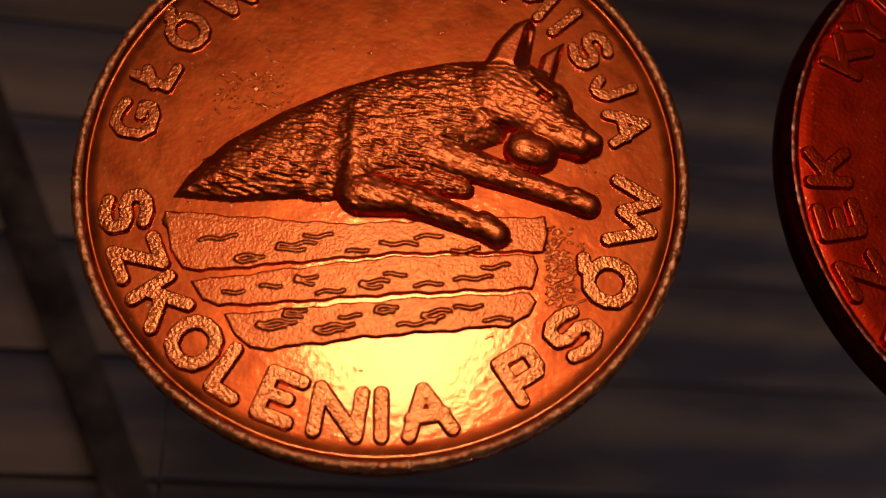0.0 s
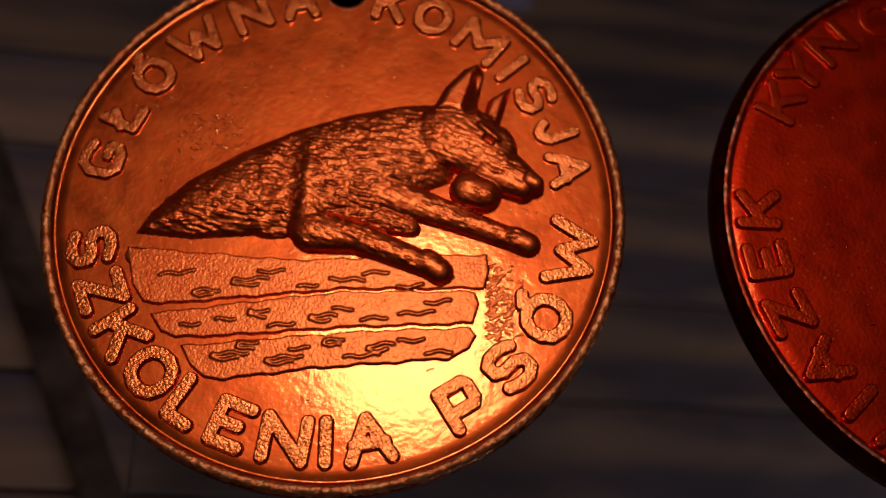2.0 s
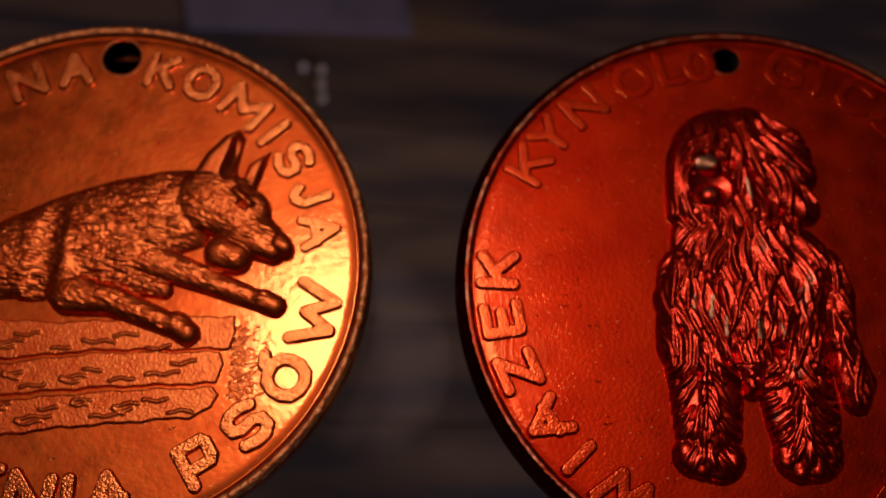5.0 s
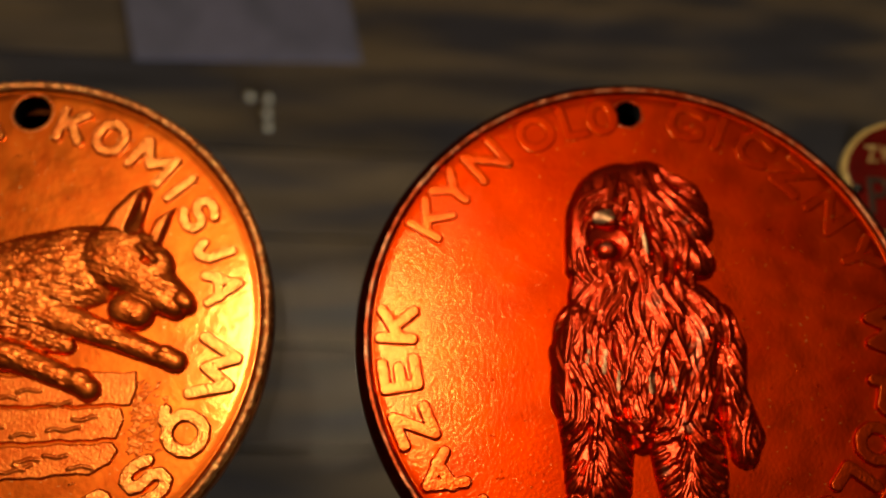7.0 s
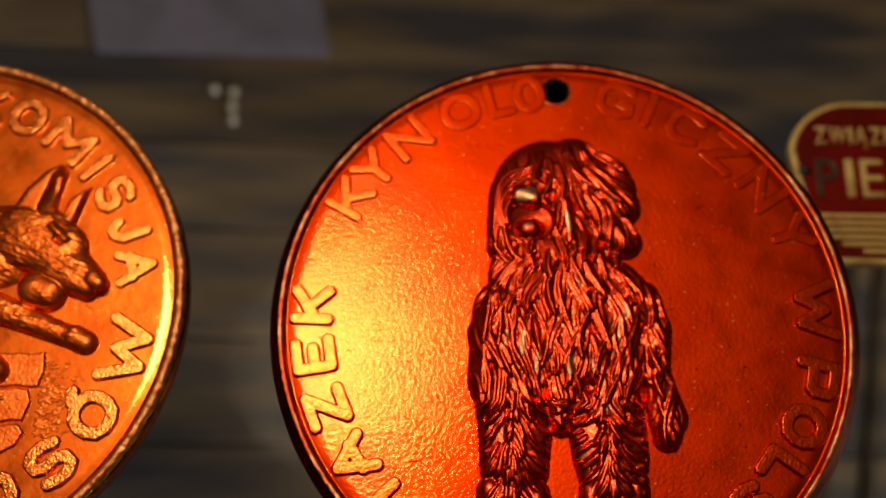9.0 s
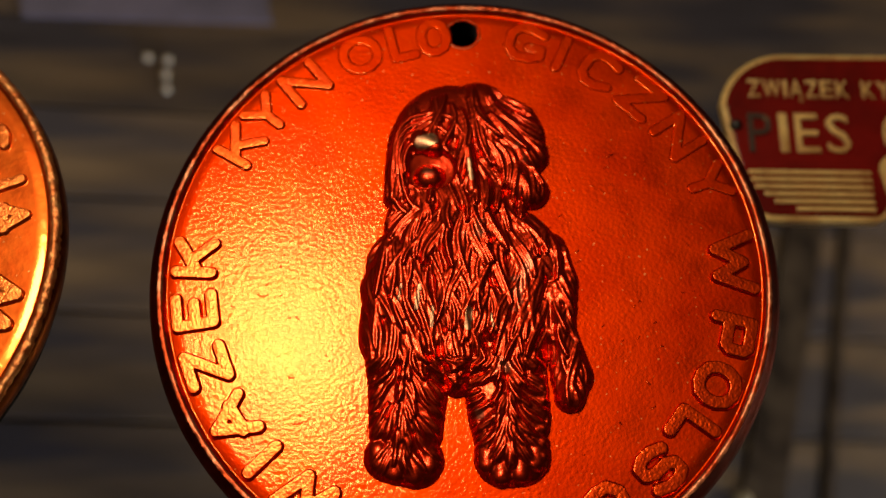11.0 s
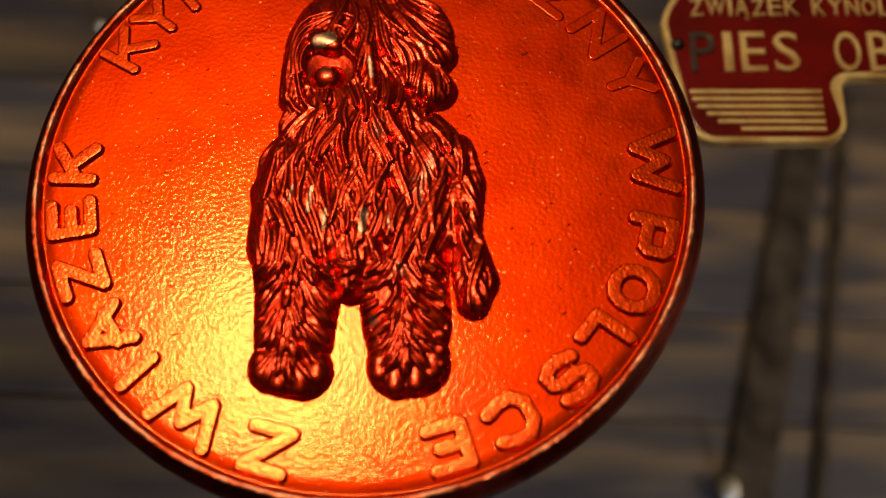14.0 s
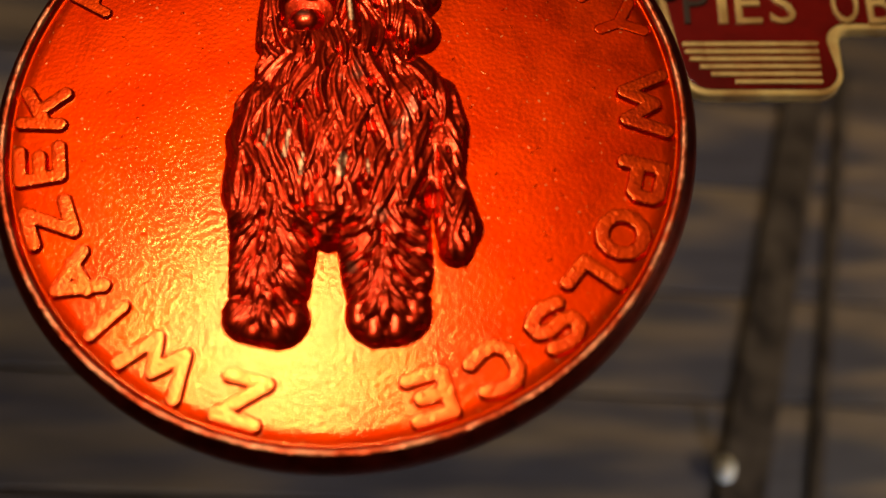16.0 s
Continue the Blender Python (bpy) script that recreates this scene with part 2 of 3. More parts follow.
def struck_letter(char, height, width, depth, stroke, grainy):
    """The mesh of one struck letter: level worn tops, steep sides and round corners; sizes in metres."""
    key = (char, height, width, depth, stroke)
    if key not in GLYPHS:
        rng = np.random.default_rng(len(GLYPHS) + 40)
        w, h, s, high = width * 1000, height * 1000, stroke * 1000, depth * 1000
        r = Relief(-w / 2 - 0.2, -h / 2 - 0.2, w / 2 + 0.2, h / 2 + 1.4, 0.065)
        lines = [[(int(p[0]), int(p[1])) for p in run.split()] for run in STROKES["O" if char == "\u00d3" else char].split("/")]
        if char == "\u00d3":
            lines.append([(4, 9.5), (6, 10.6)])
        for run in lines:
            pts = [(s - w / 2 + (w - 2 * s) * x / 8, s - h / 2 + (h - 2 * s) * y / 8) for x, y in run]
            for (ax, ay), (bx, by) in zip(pts, pts[1:]):
                r.limb(ax, ay, bx, by, s, s, 1.0)
        rough = rng.random(r.h.shape)
        rough = (rough + np.roll(rough, 1, 0) + np.roll(rough, 1, 1) + np.roll(rough, (1, 1), (0, 1))) / 4
        top = np.clip((1 - np.sqrt(np.clip(1 - r.h**2, 0, 1))) / 0.2, 0, 1)
        r.h = np.where(r.h > 0.02, high * np.maximum(top * (0.94 + grainy * (rough - 0.5)) + 0.06 * r.h, 0.06), 0)
        me = r.mesh("letter", 0.0)
        GLYPHS[key] = me
    return GLYPHS[key]


def arc_letters(parent, mat, letters, radius, height, depth, z, outward, stroke=0.00042, centre=(0, 0), grainy=0.06):
    """letters: (character, degrees, width). outward: the tops point away from the centre."""
    for char, deg, width in letters:
        a = math.radians(deg)
        me = struck_letter(char, height, max(width * 1.12, 2.1 * stroke), depth, stroke, grainy)
        part("letter", me, mat, parent, m=pose(centre[0] + radius * math.cos(a), centre[1] + radius * math.sin(a), z, 0, 0, deg - 90 if outward else deg + 90))


class Relief:
    """A sheet of heights in millimetres, raised by strokes, from which one mesh is made."""

    def __init__(self, x0, y0, x1, y1, step):
        self.x0, self.y0, self.step = x0, y0, step
        self.nx, self.ny = int((x1 - x0) / step) + 1, int((y1 - y0) / step) + 1
        self.h = np.zeros((self.ny, self.nx))
        self.x = x0 + step * np.arange(self.nx)
        self.y = y0 + step * np.arange(self.ny)

    def window(self, xa, ya, xb, yb):
        i0, i1 = max(0, int((xa - self.x0) / self.step)), min(self.nx, int((xb - self.x0) / self.step) + 2)
        j0, j1 = max(0, int((ya - self.y0) / self.step)), min(self.ny, int((yb - self.y0) / self.step) + 2)
        return slice(j0, j1), slice(i0, i1)

    def limb(self, ax, ay, bx, by, ra, rb, high, base=0.0, add=False, power=0.5):
        """A rounded bar from a to b, of the half widths ra and rb."""
        r = max(ra, rb)
        sj, si = self.window(min(ax, bx) - r, min(ay, by) - r, max(ax, bx) + r, max(ay, by) + r)
        xx, yy = np.meshgrid(self.x[si], self.y[sj])
        if xx.size == 0:
            return
        dx, dy = bx - ax, by - ay
        u = np.clip(((xx - ax) * dx + (yy - ay) * dy) / (dx * dx + dy * dy + 1e-9), 0, 1)
        q = ((xx - ax - u * dx) ** 2 + (yy - ay - u * dy) ** 2) / (ra + (rb - ra) * u) ** 2
        lift = high * np.clip(1 - q, 0, 1) ** power
        if add:
            self.h[sj, si] += np.where(self.h[sj, si] > 0.02, lift, 0)
        else:
            self.h[sj, si] = np.where(q < 1, np.maximum(self.h[sj, si], base + lift), self.h[sj, si])

    def soften(self):
        """Rounds the relief a little, as worn metal is, without spreading it."""
        h = self.h
        p = np.pad(h, 1, mode="edge")
        mean = (p[:-2, 1:-1] + p[2:, 1:-1] + p[1:-1, :-2] + p[1:-1, 2:] + 2 * h) / 6
        self.h = np.where(h > 0.015, np.maximum(mean, 0.016), h)

    def sheet(self, corners, high, edge=0.5, power=0.5, wobble=0.0):
        """A raised polygon whose border falls off over edge millimetres."""
        xx, yy = np.meshgrid(self.x, self.y)
        if wobble:
            yy = yy + wobble * (np.sin(1.3 * xx + 0.4 * yy) + 0.6 * np.sin(3.1 * xx + 1.7))
        inside, dist = np.zeros(xx.shape, bool), np.full(xx.shape, 1e9)
        n = len(corners)
        for k in range(n):
            (ax, ay), (bx, by) = corners[k], corners[(k + 1) % n]
            cross = (ay > yy) != (by > yy)
            if by != ay:
                inside ^= cross & (xx < (bx - ax) * (yy - ay) / (by - ay) + ax)
            dx, dy = bx - ax, by - ay
            u = np.clip(((xx - ax) * dx + (yy - ay) * dy) / (dx * dx + dy * dy), 0, 1)
            dist = np.minimum(dist, np.hypot(xx - ax - u * dx, yy - ay - u * dy))
        q = 1 - np.clip(dist / edge, 0, 1)
        self.h = np.maximum(self.h, np.where(inside, high * (1 - q * q) ** power, 0))

    def mesh(self, name, floor):
        """The raised part as a mesh in metres, on the height floor."""
        keep = self.h > 0.015
        quad = keep[:-1, :-1] | keep[1:, :-1] | keep[:-1, 1:] | keep[1:, 1:]
        jj, ii = np.nonzero(quad)
        ids = np.stack([jj * self.nx + ii, jj * self.nx + ii + 1, (jj + 1) * self.nx + ii + 1, (jj + 1) * self.nx + ii], 1)
        used, back = np.unique(ids.ravel(), return_inverse=True)
        h = self.h.ravel()[used]
        v = np.stack([self.x[used % self.nx] * 0.001, self.y[used // self.nx] * 0.001, floor + np.where(h > 0.015, h, -0.05) * 0.001], 1)
        me = bpy.data.meshes.new(name)
        me.from_pydata(v.tolist(), [], back.reshape(-1, 4).tolist())
        me.polygons.foreach_set("use_smooth", [True] * len(me.polygons))
        me.update()
        return me


# ---- the unseen enclosure, added to bound the light, and the base board ----
def setting(name, bm, mat, m, label):
    return tagged(part(name, bm, mat, m=m), label, name.split("_")[0], kind="structure")


setting("floor", block(1.1, 1.0, 0.02), PAINT, pose(0.03, 0.02, -0.33), "plain dark bottom of the added, unseen enclosure")
setting("ceiling", block(1.1, 1.0, 0.02), PAINT, pose(0.03, 0.02, 0.43), "plain dark top of the added, unseen enclosure")
setting("wall_north", block(1.1, 0.02, 0.74), PAINT, pose(0.03, 0.51, 0.05), "plain dark back wall of the added, unseen enclosure")
setting("wall_south", block(1.1, 0.02, 0.74), PAINT, pose(0.03, -0.47, 0.05), "plain dark front wall of the added, unseen enclosure")
setting("wall_west", block(0.02, 0.96, 0.74), PAINT, pose(-0.51, 0.02, 0.05), "plain dark side wall of the added, unseen enclosure")
setting("wall_east", block(0.02, 0.96, 0.74), PAINT, pose(0.57, 0.02, 0.05), "plain dark side wall of the added, unseen enclosure")

# the base board slopes down below the shelf
BOARD = pose(-0.02, 0.02, -0.062, 0, 26.565, 0)
table = tagged(new("wooden_base"), "dark wooden base board of narrow streaked planks, sloping under the shelf", "board")
table.matrix_basis = BOARD
EDGES = [-0.16, -0.128, -0.098, -0.068, -0.041, -0.0165, -0.0005, 0.0155, 0.0335, 0.0485, 0.0645, 0.091, 0.12, 0.16, 0.2]
SPREAD = 2.1
for a, b in zip(EDGES, EDGES[1:]):
    lean = math.atan(SPREAD * ((a + b) / 2 + 0.04))
    plank = block(0.5, b - a - 0.0006, 0.0016, 0.0003)
    for v in plank.verts:
        v.co.y *= max(0.4, 1 + SPREAD * (v.co.x + 0.07))
    part("plank", plank, WOOD, table, m=pose(0, (a + b) / 2 - 0.02, -0.0008, 0, 0, math.degrees(lean)) @ pose(0.07, 0, 0))
part("board", block(0.56, 0.5, 0.0344, 0.002), WOOD, table, m=pose(0.07, 0.03, -0.0189))

# ---- the medals ----
def medal(name, label, radius, depth, place, turn, mat, rim_mat, side_mat, hole, hole_r, field=-0.0004, crest=1.0, bright=6, flare=0.0, burr=0.00003):
    thing = tagged(new(name), label, "medal", "medals on the glass shelf")
    thing.matrix_basis = pose(*place, 0, 0, turn)
    r = radius
    prof = [(0.0001, field)] + [(q, field) for q in np.arange(0.002, r - flare - 0.0014 * crest, 0.0005)]
    c = crest
    r = radius - flare
    prof += [(r - 0.0013 * c, field - 0.0001), (r - 0.0011 * c, field - 0.00012), (r - 0.0009 * c, field + 0.0002)]
    body = part("body", lathe_with_hole(prof, hole, hole_r), mat, thing)
    rim = [(r - 0.0009 * c, field + 0.0002), (r - 0.00075 * c, -0.00004), (r - 0.0005 * c, 0.0), (r - 0.00025 * c, -0.00004), (r - 0.00006, -0.0002 * c), (r, -0.0005 * c),
           (r + 0.5 * flare, -0.0005 * c - 0.25 * flare), (radius, -0.0005 * c - flare), (radius, -depth + 0.0004), (radius - 0.0002, -depth), (radius * 0.6, -depth), (0.0001, -depth)]
    r = radius
    part("rim", lathe_with_hole(rim[:bright], hole, hole_r, 900, burr), rim_mat, thing, "worn bare metal edge")
    part("side", lathe_with_hole(rim[bright - 1:], hole, hole_r), side_mat, thing, "side of the medal, shade put into its dark colour")
    # Added black disc, set off centre to make the shaded band below the edge.
    pad = bmesh.new()
    bmesh.ops.create_cone(pad, cap_ends=True, segments=128, radius1=r - 0.0016, radius2=r - 0.0013, depth=0.002)
    bmesh.ops.bevel(pad, geom=[e for e in pad.edges if len(e.link_faces) == 2 and any(len(f.verts) > 8 for f in e.link_faces)], offset=0.0004, segments=2, affect="EDGES")
    tagged(part("foam_pad", pad, SHADE_BLACK, m=pose(place[0] + 0.0006, place[1] - 0.0007, place[2] - depth - 0.001)), "added black round disc that stands for shade under a medal", "pad", "pads under the medals")
    # The hole wall is black instead of metal: the hole's shade as colour.
    part("hole_edge", tube_wall(hole_r, -depth, field, lip=0.0002), SHADE_BLACK, thing, "wall of the hole, blackened to give its shade", m=pose(hole[0], hole[1], 0))
    lip = [(hole_r + 0.00005, field - 0.0001), (hole_r + 0.00012, field + 0.00006), (hole_r + 0.00022, field + 0.00004), (hole_r + 0.00028, field - 0.0001)]
    ring = [(a * math.cos(math.pi * k / 24), a * math.sin(math.pi * k / 24), z) for a, z in lip for k in range(48)]
    quads = [(q * 48 + k, (q + 1) * 48 + k, (q + 1) * 48 + (k + 1) % 48, q * 48 + (k + 1) % 48) for q in range(3) for k in range(48)]
    part("hole_lip", mesh_from("hole_lip", ring, quads), rim_mat, thing, m=pose(hole[0], hole[1], 0))
    return thing


F = -0.0004
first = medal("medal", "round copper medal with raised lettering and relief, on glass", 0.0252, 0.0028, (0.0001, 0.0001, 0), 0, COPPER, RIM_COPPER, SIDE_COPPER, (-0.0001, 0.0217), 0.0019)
STRUCK = (-0.0001, -0.0001)
arc_letters(first, COPPER_LETTER, [("G", 170, 0.0034), ("\u0141", 157.5, 0.003), ("\u00d3", 144.5, 0.0034), ("W", 130, 0.0046), ("N", 115, 0.0034), ("A", 102, 0.0032),
                            ("K", 78.5, 0.003), ("O", 67, 0.0034), ("M", 53, 0.0042), ("I", 42, 0.0011), ("S", 32.5, 0.0028), ("J", 22, 0.0025), ("A", 11, 0.0034)],
            0.0208, 0.0041, 0.0004, F, True, 0.00056, STRUCK, 0.1)
arc_letters(first, COPPER_LETTER, [("S", 193, 0.0033), ("Z", 204.5, 0.0033), ("K", 216, 0.0037), ("O", 228, 0.0040), ("L", 239, 0.0029), ("E", 250, 0.0033), ("N", 262.5, 0.0040), ("I", 271.5, 0.0013),
                            ("A", 281, 0.0041), ("P", 303, 0.0034), ("S", 317, 0.0035), ("\u00d3", 331.5, 0.0040), ("W", 349, 0.0059)],
            0.0208, 0.0046, 0.00046, F, False, 0.00065, STRUCK, 0.12)

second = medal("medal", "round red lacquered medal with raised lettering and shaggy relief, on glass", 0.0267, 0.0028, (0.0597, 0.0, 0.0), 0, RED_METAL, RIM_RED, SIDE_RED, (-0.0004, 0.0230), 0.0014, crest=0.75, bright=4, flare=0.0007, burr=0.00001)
arc_letters(second, RED_LETTER, [("K", 150.5, 0.0034), ("Y", 141.2, 0.0034), ("N", 129.7, 0.0037)],
            0.0228, 0.0041, 0.0003, F, True, 0.00053)
arc_letters(second, RED_METAL, [("O", 115.2, 0.0037), ("L", 105.1, 0.0026), ("O", 97.7, 0.003), ("G", 76.2, 0.0036), ("I", 67.6, 0.001), ("C", 58.0, 0.0034), ("Z", 46.6, 0.0034), ("N", 34.4, 0.0037), ("Y", 21.5, 0.0034)],
            0.0228, 0.0041, 0.0001, F, True, 0.00053)
arc_letters(second, RED_LETTER, [("Z", 255.1, 0.0036), ("W", 238.8, 0.0054), ("I", 226.0, 0.001), ("A", 215.8, 0.004), ("Z", 203.0, 0.0035), ("E", 190.5, 0.0033), ("K", 178.6, 0.0035), ("W", 2.3, 0.0054), ("P", 346.2, 0.0034), ("O", 334.7, 0.0037), ("L", 323.6, 0.003), ("S", 313.2, 0.0034), ("C", 300.1, 0.0036), ("E", 287.8, 0.0033)],
            0.0228, 0.0042, 0.00046, F, True, 0.00063)


def noisy(rng, a, b):
    return a + (b - a) * rng.random()


def leaning_figure():
    """The relief on the copper medal: a long body leaning over a log on two outstretched legs."""
    rng = random.Random(3)
    r = Relief(-18.5, -9, 20, 15, 0.075)
    r.limb(-13, -1.2, -5, 1.2, 2.0, 4.0, 0.7, power=0.9)
    r.limb(-5, 1.0, 5.5, 5.4, 4.5, 4.2, 1.1)
    r.sheet([(-16.8, -3.3), (-15.7, -1.3), (-12.8, 1.8), (-8.4, 4.7), (-3.8, 7.0), (0.9, 8.7), (5.7, 9.8), (8.5, 10), (12, 7), (10, 2.2), (7.5, 1.2), (4, -2), (-4, -3), (-12, -3.7)], 1.0, 3.4, 0.8)
    r.limb(10.3, 6.8, 13.2, 5.4, 3.5, 2.7, 1.0, 0.45)
    r.limb(13.0, 4.6, 16.6, 2.3, 2.6, 1.45, 1.2, 0.2)
    r.limb(16.9, 2.3, 17.4, 2.0, 0.95, 0.85, 0.7, 0.9)
    r.limb(13.4, 3.4, 16.3, 1.7, 2.0, 1.2, 1.1, 0.3)
    r.limb(1.5, -0.6, 6.8, -2.2, 1.9, 0.8, 0.7)
    r.sheet([(7.9, 8.6), (9.2, 11.4), (10.9, 13.4), (12.4, 14.1), (12.9, 13.2), (12.4, 10.4), (12.2, 8.0)], 1.5, 1.1)
    r.sheet([(12.6, 8.0), (13.3, 10.5), (15.4, 12.0), (14.7, 9.4), (14.2, 7.6)], 0.8, 0.6)
    r.limb(11.7, 1.5, 12.9, 1.1, 1.75, 1.6, 1.0, 0.5)
    mask = r.h.copy()
    # short strokes of the coat
    for k in range(10500):
        x, y = noisy(rng, -17, 17), noisy(rng, -4, 11)
        j, i = int((y - r.y0) / r.step), int((x - r.x0) / r.step)
        if mask[j, i] < 0.25 or (x > 10.4 and y < 2.7) or (x > 7.5 and y > 9):
            continue
        lean = -0.10 - 0.35 * (x > 8) - 0.1 * (x < -8)
        n = noisy(rng, 0.3, 0.95)
        r.limb(x, y, x + n, y + n * noisy(rng, lean - 0.12, lean + 0.12), 0.1, 0.07, noisy(rng, 0.02, 0.05) * (0.6 if x > 7.5 else 1.0), add=True)
    # hollow of the ear, brow and eye
    r.limb(11.6, 9.2, 12.2, 12.6, 0.75, 0.35, -0.55, add=True, power=1.0)
    r.limb(12.6, 7.4, 14.0, 6.0, 0.45, 0.4, 0.3, add=True, power=1.0)
    r.limb(13.0, 6.1, 13.6, 5.7, 0.35, 0.3, -0.25, add=True, power=1.0)
    # cheek, shoulder and the two legs
    r.limb(-2.4, 2.6, -2.0, -2.4, 1.3, 1.8, 0.45, 0.75, power=0.9)
    r.limb(-3.7, 4.8, -4.4, -2.4, 1.5, 1.9, -0.32, add=True, power=2.0)
    r.limb(3.6, 1.4, 10.2, -1.0, 1.8, 1.3, 0.7, 0.3)
    r.limb(10.2, -1.0, 15.9, -3.1, 1.28, 1.0, 0.75, 0.2)
    r.limb(15.7, -2.9, 16.8, -3.4, 1.15, 1.1, 0.8, 0.25)
    r.limb(-1.6, -2.7, 2.2, -3.2, 1.95, 1.45, 0.9, 0.5)
    r.limb(2.2, -3.2, 8.6, -5.8, 1.45, 1.1, 0.9, 0.45)
    r.limb(8.2, -5.4, 9.3, -6.2, 1.3, 1.2, 0.95, 0.45)
    for k in range(700):
        x, y = noisy(rng, -3.5, 16), noisy(rng, -6, 2)
        n = noisy(rng, 0.3, 0.8)
        r.limb(x, y, x + n, y - 0.4 * n, 0.12, 0.08, noisy(rng, 0.02, 0.055), add=True)
    r.soften()
    r.soften()
    return r.mesh("relief", F)


def log_pile():
    """The stack of three split logs under the figure, with grain marks."""
    rng = random.Random(5)
    r = Relief(-18.5, -17, 16.5, -3.5, 0.07)
    logs = [[(-17.3, -4.5), (-3.3, -5.3), (13.3, -4.3), (13.5, -6.0), (13.1, -7.5), (1.3, -7.88), (-7.5, -8.9), (-13.8, -9.65), (-15.4, -9.4), (-16.5, -7.8), (-16.9, -6.2)],
            [(-14.7, -10.3), (-12.6, -10.1), (-7.5, -9.25), (1.3, -8.0), (12.3, -7.65), (12.7, -8.8), (12.2, -10.6), (1.4, -11.25), (-7.4, -12.15), (-12.4, -12.5), (-13.6, -12.0)],
            [(-11.9, -13.1), (-5.2, -12.3), (3.6, -11.35), (11.9, -10.85), (12.5, -11.6), (11.9, -12.8), (10.2, -13.7), (-0.7, -14.8), (-8.0, -15.9), (-9.6, -15.8), (-11, -14.8)]]
    for c in logs:
        r.sheet(c, 0.3, 0.13, 0.5, 0.07)
    r.limb(-16.6, -5.3, -12.6, -5.7, 0.8, 0.7, 0.2, 0.12)
    for k in range(27):
        row, col = k % 3, k // 3
        wide = (26.0, 23.0, 19.0)[row]
        x = (-15.0, -12.6, -9.2)[row] + wide * (col + noisy(rng, 0.0, 0.45)) / 9
        y = (-8.0, -11.3, -14.4)[row] + (1.4, 1.7, 1.9)[row] * (x + 15) / 28 + (0.8, -0.5, 0.25)[(col + row) % 3] + noisy(rng, -0.25, 0.25)
        lean, phase, steps = noisy(rng, 0.0, 0.16), noisy(rng, 0, 6.28), rng.choice((7, 9, 12))
        turn = rng.random() < 0.45
        path = [(x + 0.26 * q, y + 0.26 * q * lean + 0.11 * math.sin(phase + 0.8 * q)) for q in range(steps)]
        if turn:
            path = [(px + 0.5, py - 0.42) for px, py in path[steps // 2::-1]] + [(x - 0.1, y - 0.25)] + path
        for (ax, ay), (bx, by) in zip(path, path[1:]):
            r.limb(ax, ay, bx, by, 0.17, 0.17, 0.12, 0.27, power=0.5)
    grainy = np.random.default_rng(4).random(r.h.shape)
    r.soften()
    r.h = np.where(r.h > 0.1, r.h + 0.022 * (grainy - 0.5), r.h)
    # rough nicked metal beside the ends of the logs
    for k in range(170):
        x, y = 13.2 + abs(rng.gauss(0, 1.2)), noisy(rng, -12.0, -5.2)
        n, t = noisy(rng, 0.1, 0.6), noisy(rng, -0.6, 1.0)
        r.limb(x, y, x + n * math.cos(t), y + n * math.sin(t), 0.14, 0.1, noisy(rng, 0.025, 0.07))
    return r.mesh("log_relief", F)


# worn spots: place, tilt, length and half width
WORN = [(-3.3, 11.2, 1.2, 0.9, 0.7), (-3.7, -3.0, 0.1, 2.0, 0.24), (-2.5, -4.7, 0.05, 1.6, 0.2), (0.5, -4.9, 0.1, 1.5, 0.36), (2.4, -5.0, -0.2, 1.2, 0.16), (0.5, 8.6, -0.15, 1.8, 0.26), (-5.2, -2.6, 0.15, 1.5, 0.16)]


